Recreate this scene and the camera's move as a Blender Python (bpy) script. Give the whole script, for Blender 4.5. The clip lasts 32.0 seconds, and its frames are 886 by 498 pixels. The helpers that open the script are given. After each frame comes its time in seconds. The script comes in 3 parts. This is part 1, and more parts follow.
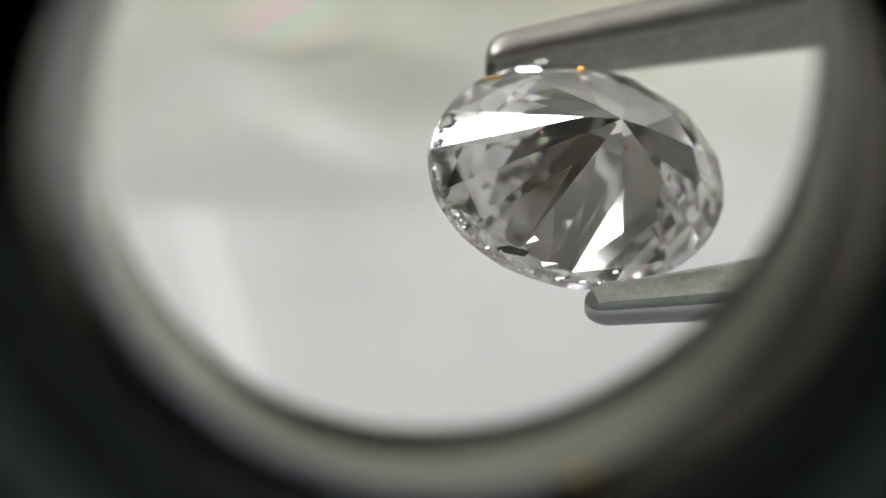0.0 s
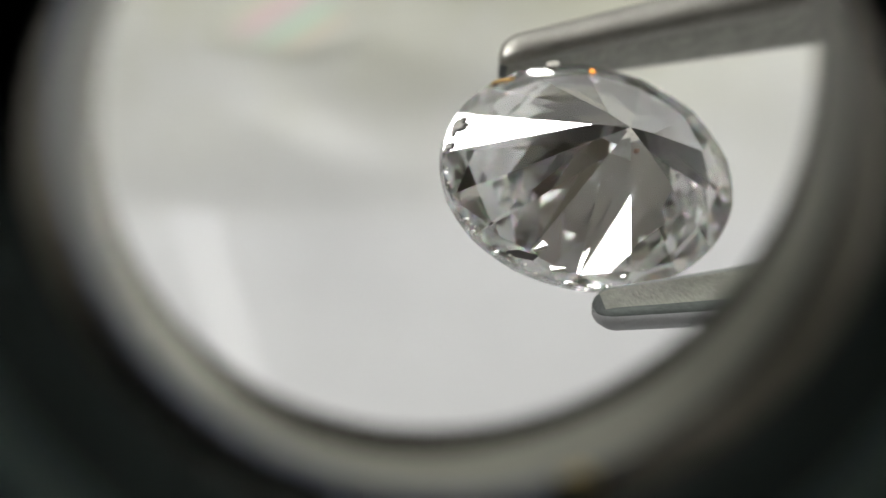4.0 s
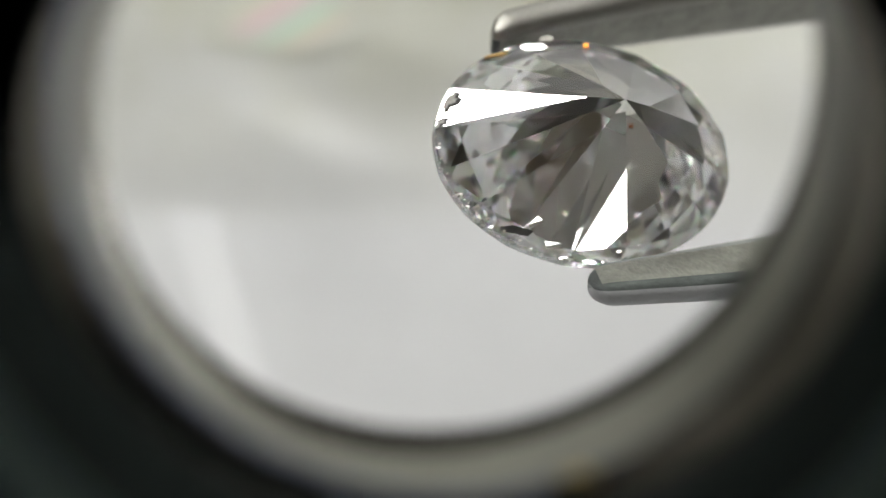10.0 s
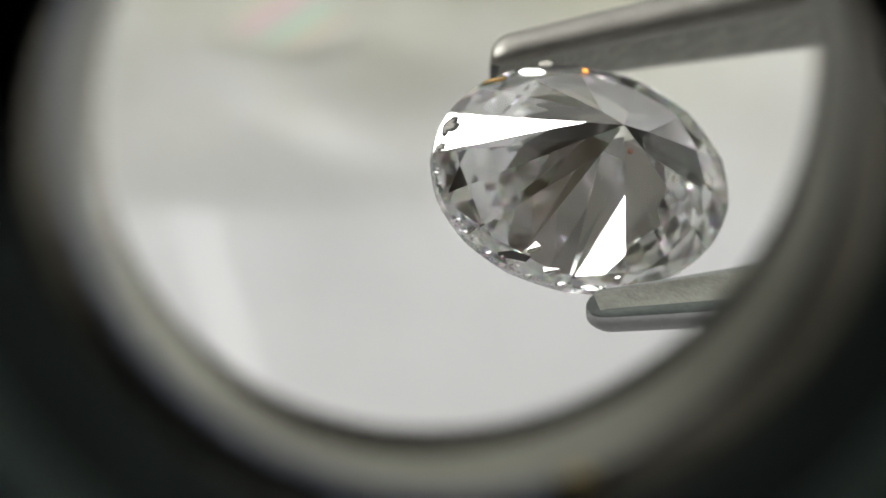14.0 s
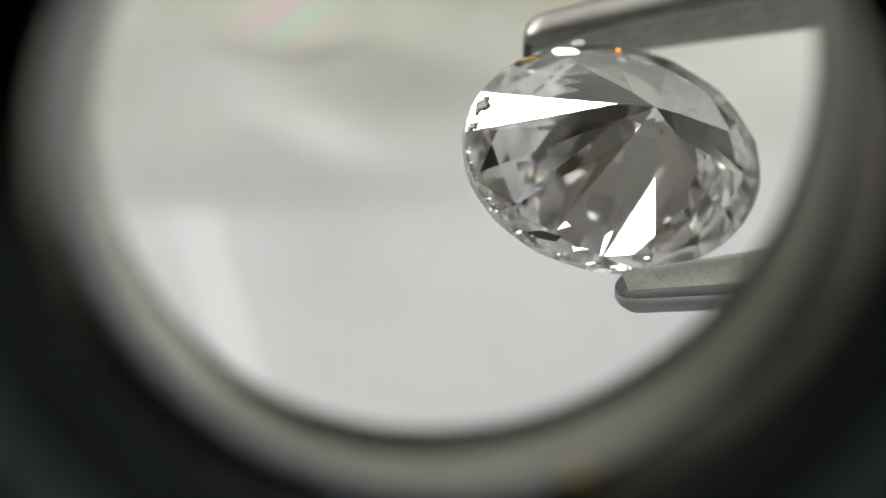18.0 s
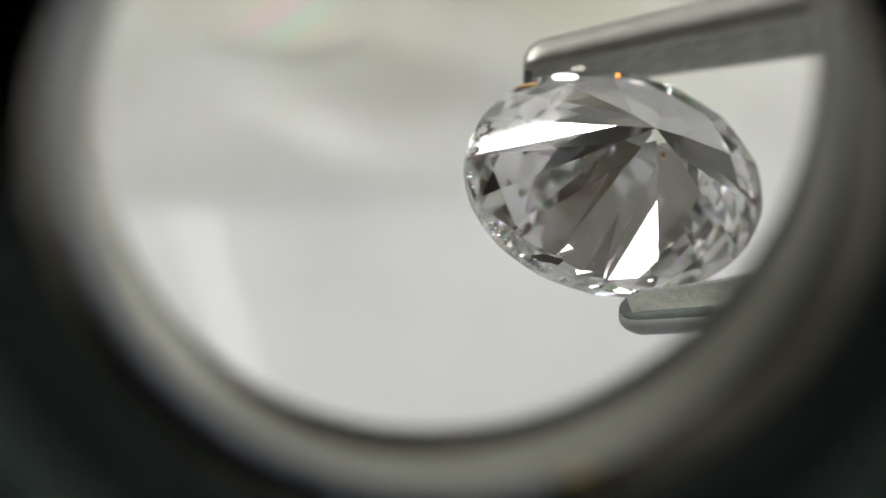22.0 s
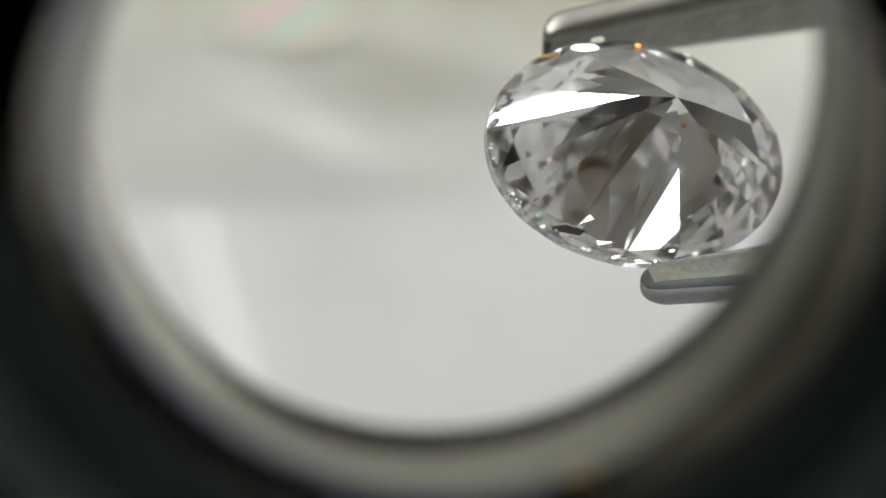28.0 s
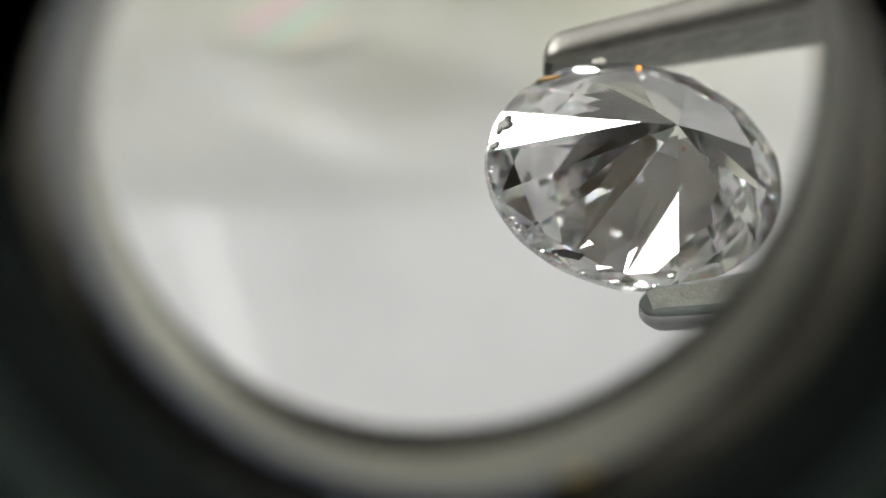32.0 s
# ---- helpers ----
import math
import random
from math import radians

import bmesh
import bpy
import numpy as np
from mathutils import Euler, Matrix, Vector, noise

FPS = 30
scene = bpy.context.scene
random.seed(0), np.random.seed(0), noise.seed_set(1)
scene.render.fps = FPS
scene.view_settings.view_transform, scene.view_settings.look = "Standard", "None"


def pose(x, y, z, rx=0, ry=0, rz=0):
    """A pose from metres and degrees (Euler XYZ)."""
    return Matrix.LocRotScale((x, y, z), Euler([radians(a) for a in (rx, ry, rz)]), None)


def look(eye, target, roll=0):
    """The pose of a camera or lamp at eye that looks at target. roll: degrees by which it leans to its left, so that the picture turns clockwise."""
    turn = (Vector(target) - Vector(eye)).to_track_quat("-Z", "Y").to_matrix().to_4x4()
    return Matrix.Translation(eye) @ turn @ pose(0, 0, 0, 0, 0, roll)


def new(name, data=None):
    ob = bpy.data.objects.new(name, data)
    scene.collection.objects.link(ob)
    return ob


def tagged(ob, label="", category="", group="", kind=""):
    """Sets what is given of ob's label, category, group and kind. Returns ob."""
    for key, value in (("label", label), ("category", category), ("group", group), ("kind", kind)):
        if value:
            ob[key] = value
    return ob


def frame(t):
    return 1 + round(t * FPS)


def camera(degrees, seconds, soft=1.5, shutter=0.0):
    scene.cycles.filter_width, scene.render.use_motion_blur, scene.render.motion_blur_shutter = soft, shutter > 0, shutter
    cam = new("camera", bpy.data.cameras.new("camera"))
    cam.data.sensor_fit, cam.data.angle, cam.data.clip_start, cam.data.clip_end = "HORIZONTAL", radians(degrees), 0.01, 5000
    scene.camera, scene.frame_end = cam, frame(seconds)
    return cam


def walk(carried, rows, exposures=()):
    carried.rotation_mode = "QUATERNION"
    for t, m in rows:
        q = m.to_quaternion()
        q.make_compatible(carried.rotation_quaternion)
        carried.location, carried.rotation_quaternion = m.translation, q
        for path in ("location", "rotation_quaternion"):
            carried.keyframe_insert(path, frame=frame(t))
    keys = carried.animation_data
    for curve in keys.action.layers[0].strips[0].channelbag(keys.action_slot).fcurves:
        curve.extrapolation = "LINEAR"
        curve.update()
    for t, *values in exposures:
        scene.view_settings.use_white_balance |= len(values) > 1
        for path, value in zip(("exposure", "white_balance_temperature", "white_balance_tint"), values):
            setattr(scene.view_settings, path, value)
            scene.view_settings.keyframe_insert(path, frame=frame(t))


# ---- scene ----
cam = camera(40, 32.0)
HEIGHT = 0.12          # the eye above the desk
EYE = look((0, 0, HEIGHT), (0, 1, HEIGHT))
walk(cam, [(0.0, EYE), (32.0, EYE)])
FOCAL = 784 / math.tan(radians(20))
scene.cycles.max_bounces, scene.cycles.glossy_bounces, scene.cycles.transmission_bounces = 24, 24, 24   # a cut stone needs many
cam.data.dof.use_dof = True
cam.data.dof.focus_distance = 0.0296
cam.data.dof.aperture_fstop = 45.0

# ---------------------------------------------------------------- light
world = bpy.data.worlds.new("room_air")
scene.world = world
world.use_nodes = True
world.node_tree.nodes["Background"].inputs["Color"].default_value = (0.9, 0.95, 1.0, 1)
world.node_tree.nodes["Background"].inputs["Strength"].default_value = 0.05
LAMP_POWER = 48.5
FILL_POWER = 0.55

# ---------------------------------------------------------------- sizes (metres) and the held pose
LONG = 0.008                     # length of the oval stone
WIDE = 0.7901                    # its width, of the length
DEPTH = 0.3533                   # pavilion depth, of the length
GIRDLE = 0.052
HELD = Matrix(((0.97502, -0.01243, 0.22178), (-0.06556, 0.93785, 0.34080), (-0.21223, -0.34682, 0.91360)))


def held(x, y, z, rx, ry, rz):
    """Pose of the stone: millimetres right, up and back from the eye, and a small turn (degrees) from HELD."""
    w = Vector((radians(rx), radians(ry), radians(rz)))
    turn = Matrix.Rotation(w.length, 3, w) if w.length > 1e-9 else Matrix.Identity(3)
    m = (turn @ HELD).to_4x4()
    m.translation = Vector((x, y, z)) / 1000
    return EYE @ m


HOLD = held(3.733, 2.029, -31.468, 0, 0, 0)

# ---------------------------------------------------------------- materials
def material(name):
    m = bpy.data.materials.new(name)
    m.use_nodes = True
    return m, m.node_tree.nodes, m.node_tree.links, m.node_tree.nodes["Principled BSDF"]


def textured(name, colour, rough=0.5, metal=0.0, scale=50.0, vary=0.15, bump=0.1, stretch=(1, 1, 1), fine=8.0, gloss=0.5):
    """A surface with stains at one scale and grain at a finer one, both in its colour, gloss and relief."""
    m, nodes, links, bsdf = material(name)
    coord = nodes.new("ShaderNodeTexCoord")
    mapping = nodes.new("ShaderNodeMapping")
    mapping.inputs["Scale"].default_value = stretch
    links.new(coord.outputs["Object"], mapping.inputs["Vector"])
    coarse, grain = nodes.new("ShaderNodeTexNoise"), nodes.new("ShaderNodeTexNoise")
    coarse.inputs["Scale"].default_value, coarse.inputs["Detail"].default_value = scale, 5
    grain.inputs["Scale"].default_value, grain.inputs["Detail"].default_value = scale * fine, 3
    links.new(coord.outputs["Object"], coarse.inputs["Vector"])
    links.new(mapping.outputs["Vector"], grain.inputs["Vector"])
    ramp = nodes.new("ShaderNodeValToRGB")
    ramp.color_ramp.elements[0].position, ramp.color_ramp.elements[1].position = 0.3, 0.7
    ramp.color_ramp.elements[0].color = (*[c * (1 - vary) for c in colour], 1)
    ramp.color_ramp.elements[1].color = (*[min(1, c * (1 + vary)) for c in colour], 1)
    mix = nodes.new("ShaderNodeMix")
    mix.inputs["Factor"].default_value = 0.5
    links.new(coarse.outputs["Fac"], mix.inputs["A"])
    links.new(grain.outputs["Fac"], mix.inputs["B"])
    links.new(mix.outputs["Result"], ramp.inputs["Fac"])
    links.new(ramp.outputs["Color"], bsdf.inputs["Base Color"])
    span = nodes.new("ShaderNodeMapRange")
    span.inputs["To Min"].default_value, span.inputs["To Max"].default_value = rough * 0.8, min(1, rough * 1.2)
    links.new(grain.outputs["Fac"], span.inputs["Value"])
    links.new(span.outputs["Result"], bsdf.inputs["Roughness"])
    relief = nodes.new("ShaderNodeBump")
    relief.inputs["Strength"].default_value, relief.inputs["Distance"].default_value = bump, 0.0002
    links.new(grain.outputs["Fac"], relief.inputs["Height"])
    links.new(relief.outputs["Normal"], bsdf.inputs["Normal"])
    bsdf.inputs["Metallic"].default_value = metal
    bsdf.inputs["Specular IOR Level"].default_value = gloss
    return m


def clear_stone(name, rough=0.0, relief=0.0):
    """Colourless stone with fire: one refraction for each third of the spectrum."""
    m, nodes, links, bsdf = material(name)
    nodes.remove(bsdf)
    out = nodes["Material Output"]
    bent = None
    if relief:
        grain, bent = nodes.new("ShaderNodeTexNoise"), nodes.new("ShaderNodeBump")
        grain.inputs["Scale"].default_value, grain.inputs["Detail"].default_value = 3500, 4
        bent.inputs["Strength"].default_value, bent.inputs["Distance"].default_value = relief, 0.0001
        links.new(grain.outputs["Fac"], bent.inputs["Height"])
    total = None
    for colour, ior in (((0.376, 0.312, 0.312, 1), 2.410), ((0.312, 0.376, 0.312, 1), 2.418), ((0.312, 0.312, 0.376, 1), 2.428)):
        glass = nodes.new("ShaderNodeBsdfGlass")
        glass.inputs["Color"].default_value = colour
        glass.inputs["IOR"].default_value = ior
        glass.inputs["Roughness"].default_value = rough
        if bent:
            links.new(bent.outputs["Normal"], glass.inputs["Normal"])
        if total is None:
            total = glass
        else:
            add = nodes.new("ShaderNodeAddShader")
            links.new(total.outputs[0], add.inputs[0])
            links.new(glass.outputs[0], add.inputs[1])
            total = add
    links.new(total.outputs[0], out.inputs["Surface"])
    return m


def glowing(name, colour, strength):
    m, nodes, links, bsdf = material(name)
    bsdf.inputs["Base Color"].default_value = (0.8, 0.8, 0.8, 1)
    bsdf.inputs["Emission Color"].default_value = (*colour, 1)
    bsdf.inputs["Emission Strength"].default_value = strength
    return m


STONE = clear_stone("polished_diamond")
BRUTED = clear_stone("polished_girdle", 0.0)
STEEL = textured("brushed_steel", (0.36, 0.352, 0.325), 0.45, 1.0, 1400, 0.14, 0.22, (0.8, 1, 1), 12)
# shade and reflections on the tips and lower arm, put into the steel's colours
SHADED_STEEL = textured("shaded_steel", (0.27, 0.28, 0.27), 0.75, 0.2, 900, 0.2, 0.15, (0.5, 1, 1), 12, 0.3)
EDGE_STEEL = textured("shaded_steel_edge", (0.095, 0.105, 0.10), 0.85, 0.2, 900, 0.35, 0.2, (0.5, 1, 1), 12, 0.2)
UNDER_STEEL = textured("lit_steel_underside", (0.47, 0.475, 0.485), 0.7, 0.0, 900, 0.12, 0.1, (0.5, 1, 1), 12, 0.4)
TIP_STEEL = textured("shaded_steel_tip", (0.085, 0.092, 0.09), 0.7, 0.3, 1500, 0.4, 0.3, (1, 1, 1), 6, 0.3)
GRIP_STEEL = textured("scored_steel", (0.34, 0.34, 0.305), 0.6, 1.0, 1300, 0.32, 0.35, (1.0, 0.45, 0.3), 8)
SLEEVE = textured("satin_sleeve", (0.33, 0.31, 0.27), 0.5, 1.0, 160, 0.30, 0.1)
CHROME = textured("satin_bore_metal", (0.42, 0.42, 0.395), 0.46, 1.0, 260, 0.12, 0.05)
BRIGHT = textured("highlight_metal", (0.86, 0.86, 0.83), 0.22, 1.0, 260, 0.08, 0.05)
BLUE_FRINGE = textured("blue_fringe_metal", (0.20, 0.235, 0.38), 0.4, 1.0, 260, 0.15, 0.05)
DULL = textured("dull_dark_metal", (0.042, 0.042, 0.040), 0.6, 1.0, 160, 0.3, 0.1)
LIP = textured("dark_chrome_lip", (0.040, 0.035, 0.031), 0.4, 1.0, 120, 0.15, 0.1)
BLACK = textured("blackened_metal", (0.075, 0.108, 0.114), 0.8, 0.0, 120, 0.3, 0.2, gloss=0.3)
LIT_BLACK = textured("lit_barrel_metal", (0.28, 0.41, 0.43), 0.7, 0.0, 120, 0.3, 0.2, gloss=0.4)
GREY = textured("grey_plastic", (0.35, 0.35, 0.35), 0.6, 0.0, 200, 0.1, 0.1)
BRASS = textured("worn_brass", (0.75, 0.62, 0.33), 0.6, 1.0, 300, 0.2, 0.2)
STREAK_WHITE = textured("streak_white", (0.82, 0.815, 0.83), 0.85, 0.0, 45, 0.025, 0.15)
CARD = textured("warm_shaded_paper", (0.80, 0.796, 0.808), 0.85, 0.0, 45, 0.03, 0.15)
BEIGE_WALL = textured("beige_wall", (0.84, 0.79, 0.65), 0.8, 0.0, 3, 0.05, 0.1)
BROWN = textured("reflected_brown", (0.60, 0.47, 0.34), 0.5, 0.0, 6, 0.3, 0.2, (8, 8, 1))
DARK_PANEL = textured("dark_screen_board", (0.055, 0.047, 0.038), 0.6, 0.0, 6, 0.3, 0.2, (8, 8, 1))
WARM_GLINT = textured("warm_reflection_orange", (0.50, 0.30, 0.09), 0.4, 0.0, 2500, 0.4, 0.5)
FIRE = textured("orange_red_flash", (0.95, 0.32, 0.06), 0.6, 1.0, 2500, 0.2, 0.0)
CHIPPED = textured("polished_chip", (0.50, 0.48, 0.43), 0.13, 0.0, 2500, 0.3, 0.0, gloss=1.0)
WALL = textured("painted_wall", (0.82, 0.81, 0.76), 0.8, 0.0, 3, 0.05, 0.1)
DIM_WALL = textured("grey_wall", (0.36, 0.36, 0.35), 0.8, 0.0, 3, 0.05, 0.1)
DARK_WALL = textured("dark_grey_wall", (0.15, 0.15, 0.145), 0.8, 0.0, 3, 0.08, 0.1)
DESK = textured("pale_grey_desk", (0.50, 0.50, 0.50), 0.45, 0.0, 12, 0.25, 0.15, (1, 8, 1))
FLOOR = textured("pale_floor", (0.45, 0.44, 0.42), 0.6, 0.0, 4, 0.15, 0.1)
HOUSING = textured("white_lamp_housing", (0.75, 0.75, 0.74), 0.4, 0.0, 60, 0.04, 0.05)
LAMP_LIGHT = glowing("lamp_diffuser", (0.985, 0.992, 0.955), LAMP_POWER)
FILL_LIGHT = glowing("fill_diffuser", (1.0, 0.985, 0.93), FILL_POWER)


def warm_shade(m):
    """Warmer, dimmer light put into the paper's colour in blotches, stronger towards the top of the sheet."""
    nodes, links = m.node_tree.nodes, m.node_tree.links
    bsdf = nodes["Principled BSDF"]
    paint = bsdf.inputs["Base Color"].links[0].from_socket
    coord, split, blotch = nodes.new("ShaderNodeTexCoord"), nodes.new("ShaderNodeSeparateXYZ"), nodes.new("ShaderNodeTexNoise")
    blotch.inputs["Scale"].default_value = 170
    links.new(coord.outputs["Object"], blotch.inputs["Vector"])
    links.new(coord.outputs["Object"], split.inputs[0])
    high = nodes.new("ShaderNodeMapRange")
    high.inputs["From Min"].default_value, high.inputs["From Max"].default_value = 0.1205, 0.1325
    links.new(split.outputs["Z"], high.inputs["Value"])
    much = nodes.new("ShaderNodeMath")
    much.operation = "MULTIPLY"
    links.new(high.outputs["Result"], much.inputs[0])
    span = nodes.new("ShaderNodeMapRange")
    span.inputs["From Min"].default_value, span.inputs["From Max"].default_value = 0.05, 0.65
    links.new(blotch.outputs["Fac"], span.inputs["Value"])
    links.new(span.outputs["Result"], much.inputs[1])
    mix = nodes.new("ShaderNodeMix")
    mix.data_type, mix.blend_type = "RGBA", "MULTIPLY"
    mix.inputs[7].default_value = (0.82, 0.815, 0.65, 1)
    links.new(much.outputs[0], mix.inputs["Factor"])
    links.new(paint, mix.inputs[6])
    links.new(mix.outputs[2], bsdf.inputs["Base Color"])


warm_shade(CARD)
DUST = textured("white_dust", (0.75, 0.74, 0.72), 0.9, 0.0, 900, 0.1, 0.1)
PALE_FLAW = textured("pale_flaw_in_stone", (0.55, 0.53, 0.50), 0.35, 0.0, 2500, 0.5, 0.8)
DARK_MARK = textured("flaw_and_dark_reflection", (0.045, 0.042, 0.04), 0.7, 0.0, 2500, 0.5, 0.3)


# ---------------------------------------------------------------- building helpers
def part(name, bm, mat, parent=None, label="", smooth=False):
    mesh = bpy.data.meshes.new(name)
    bmesh.ops.recalc_face_normals(bm, faces=bm.faces)
    bm.to_mesh(mesh)
    bm.free()
    mesh.materials.append(mat)
    if smooth:
        for p in mesh.polygons:
            p.use_smooth = True
    ob = new(name, mesh)
    if parent is not None:
        ob.parent = parent
    if label:
        tagged(ob, label)
    return ob


def shell(name, verts, faces, mat, parent=None, label="", smooth=False):
    """A mesh whose faces already look outwards."""
    mesh = bpy.data.meshes.new(name)
    mesh.from_pydata([tuple(v) for v in verts], [], faces)
    mesh.update()
    mesh.materials.append(mat)
    if smooth:
        for p in mesh.polygons:
            p.use_smooth = True
    ob = new(name, mesh)
    if parent is not None:
        ob.parent = parent
    if label:
        tagged(ob, label)
    return ob


def box(sx, sy, sz, at=(0, 0, 0), bevel=0.0):
    bm = bmesh.new()
    bmesh.ops.create_cube(bm, size=1, matrix=Matrix.Translation(at) @ Matrix.Diagonal((sx, sy, sz, 1)))
    if bevel:
        bmesh.ops.bevel(bm, geom=bm.edges[:], offset=bevel, segments=3, affect="EDGES")
    return bm


def loft(rings, closed=True, caps=True):
    """Skin over rings of equally many points."""
    bm = bmesh.new()
    rows = [[bm.verts.new(p) for p in ring] for ring in rings]
    n = len(rings[0])
    for a, b in zip(rows, rows[1:]):
        for i in range(n if closed else n - 1):
            bm.faces.new((a[i], a[(i + 1) % n], b[(i + 1) % n], b[i]))
    if caps:
        bm.faces.new(rows[0])
        bm.faces.new(rows[-1])
    return bm


def seen(x, y, depth):
    """The place at that depth (metres before the eye) along the way through a point of a 1568 x 882 picture."""
    return EYE @ Vector(((x - 784) / FOCAL * depth, (441 - y) / FOCAL * depth, -depth))


# ---------------------------------------------------------------- the room
def room():
    # unseen room, added; its wall tones are set for what the stone mirrors
    for name, bm, mat in (
            ("floor", box(3.0, 3.0, 0.1, (0, 0.2, -0.80)), FLOOR),
            ("ceiling", box(3.0, 3.0, 0.1, (0, 0.2, 1.75)), WALL),
            ("wall_north", box(3.0, 0.1, 2.45, (0, 1.75, 0.475)), DIM_WALL),
            ("wall_south", box(3.0, 0.1, 2.45, (0, -1.35, 0.475)), BEIGE_WALL),
            ("wall_east", box(0.1, 3.0, 2.45, (1.55, 0.2, 0.475)), WALL),
            ("wall_west", box(0.1, 3.0, 2.45, (-1.55, 0.2, 0.475)), DARK_WALL)):
        tagged(part(name, bm, mat), kind="structure", label="plain painted " + name.split("_")[0] + " of the work room")
    # unseen dark boards, added so that the stone mirrors darkness from this side
    for k in range(10):
        part("dark_screen", box(0.296, 0.012, 1.42, (-1.35 + 0.3 * k, -1.294, -0.04), 0.003), DARK_PANEL, bpy.data.objects["wall_south"])
    # unseen brown panel shaped like a leaf in a frame, mirrored by the stone
    brown_panel = tagged(new("brown_panel_1"), "unseen brown panel added for the brown reflection in the stone", kind="structure")
    brown_panel.location = (1.50, -0.95, -0.75)
    part("leaf", box(0.04, 0.72, 2.0, (-0.022, 0, 1.0), 0.004), BROWN, brown_panel)
    for y in (-0.385, 0.385):
        part("frame", box(0.05, 0.05, 2.05, (-0.027, y, 1.025), 0.004), BROWN, brown_panel)
    part("frame", box(0.05, 0.82, 0.05, (-0.027, 0, 2.078), 0.004), BROWN, brown_panel)
    part("handle", box(0.03, 0.11, 0.02, (-0.06, 0.27, 1.0), 0.006), BRASS, brown_panel)
    # unseen panel, added as fill light for the room
    panel = tagged(new("ceiling_fill"), "large square luminous panel added under the ceiling as dim fill light", "lamp")
    panel.location = (0.0, 0.2, 1.70)
    part("frame", box(1.86, 1.86, 0.03, (0, 0, -0.015)), HOUSING, panel)
    part("diffuser", box(1.80, 1.80, 0.006, (0, 0, -0.034)), FILL_LIGHT, panel)
    desk = tagged(new("desk"), "pale grey laminate work desk under the white card", "desk")
    part("desktop", box(1.2, 0.7, 0.03, (0, 0.15, -0.015), 0.003), DESK, desk)
    for x in (-0.55, 0.55):
        for y in (-0.15, 0.45):
            part("leg", box(0.05, 0.05, 0.72, (x, y, -0.39), 0.003), DESK, desk)


def lamp(left, right, half, elbow, foot):
    """A desk lamp with a bar of light between two ways from the stone (right, up, back), 22 cm off."""
    stone = HOLD.translation
    a, b = (stone + EYE.to_3x3() @ Vector(v).normalized() * 0.22 for v in (left, right))
    at = (a + b) / 2
    side = (b - a).normalized()
    down = (stone - at).normalized()
    down = (down - side * down.dot(side)).normalized()
    across = (-down).cross(side)
    ob = tagged(new("desk_lamp"), "white desk lamp with a bright bar diffuser, switched on", "lamp", "desk lamps")
    m = Matrix((side, across, -down)).transposed().to_4x4()
    m.translation = at
    ob.matrix_world = m
    long = (b - a).length
    part("head", box(long + 0.012, half * 2 + 0.010, 0.018, (0, 0, 0.012), 0.004), HOUSING, ob)
    part("diffuser", box(long, half * 2, 0.004, (0, 0, 0)), LAMP_LIGHT, ob)
    back = m.inverted()
    elbow, foot = Vector(elbow), Vector(foot)
    for p, q in ((at - down * 0.02, elbow), (elbow, foot)):
        line = q - p
        turn = line.to_track_quat("Z", "Y").to_matrix()
        rings = [[back @ (p + line * k + turn @ Vector((0.006 * math.cos(s), 0.006 * math.sin(s), 0)))
                  for s in np.linspace(0, 2 * math.pi, 12, endpoint=False)] for k in (0, 1)]
        part("arm", loft(rings), HOUSING, ob)
    rings = [[back @ (foot + Vector((r * math.cos(s), r * math.sin(s), z)))
              for s in np.linspace(0, 2 * math.pi, 40, endpoint=False)] for z, r in ((0.0, 0.06), (0.012, 0.06), (0.018, 0.054))]
    part("base", loft(rings), HOUSING, ob)


def bell(x, centre, width):
    return math.exp(-((x - centre) / width) ** 2)


def card_y(u, v):
    """Depth of the card's face (metres) at u, v: millimetres right of and above the line of sight."""
    y = 0.0575
    w = v + 0.35 * (u + 7.3) - 4.9
    y -= 0.00065 * bell(w, 0, 1.6 if w > 0 else 4.5) * bell(u, -5.9, 3.2) + 0.00016 * bell(v, 9.5, 1.6) * bell(u, -3, 5)
    lean = max(0.0, v - 1.5)
    y -= 0.00019 * lean ** 2 / (lean + 1.5) / (1 + math.exp((u - 5) / 1.8))
    y += 0.00030 * noise.noise((u / 7, v / 4, 0.3)) * bell(v, 9, 6)
    return y


def backdrop():
    """A white card standing behind the stone, softly buckled, wider at its foot."""
    high, n, k = 0.165, 160, 350
    rings = []
    for j in range(k + 1):
        z = high * j / k
        v = (z - HEIGHT) * 1000
        left, right = -0.0195 - 0.0008 * max(0.0, -v), 0.055
        ring = []
        for i in range(n + 1):
            x = left + (right - left) * i / n
            foot = -0.010 * (1 - z / 0.02) ** 2 if z < 0.02 else 0
            ring.append((x, card_y(x * 1000, v) + foot, z))
        rings.append(ring)
    card = part("white_card", loft(rings, closed=False, caps=False), CARD, smooth=True)
    sheet = card.modifiers.new("thickness", "SOLIDIFY")
    sheet.thickness, sheet.offset = 0.0003, 1.0
    tagged(card, "white paper card standing upright on the desk, softly buckled", "card")


def card_place(x, y, off=0.0):
    p = seen(x, y, 0.0575)
    return seen(x, y, card_y(p.x * 1000, (p.z - HEIGHT) * 1000) - off)


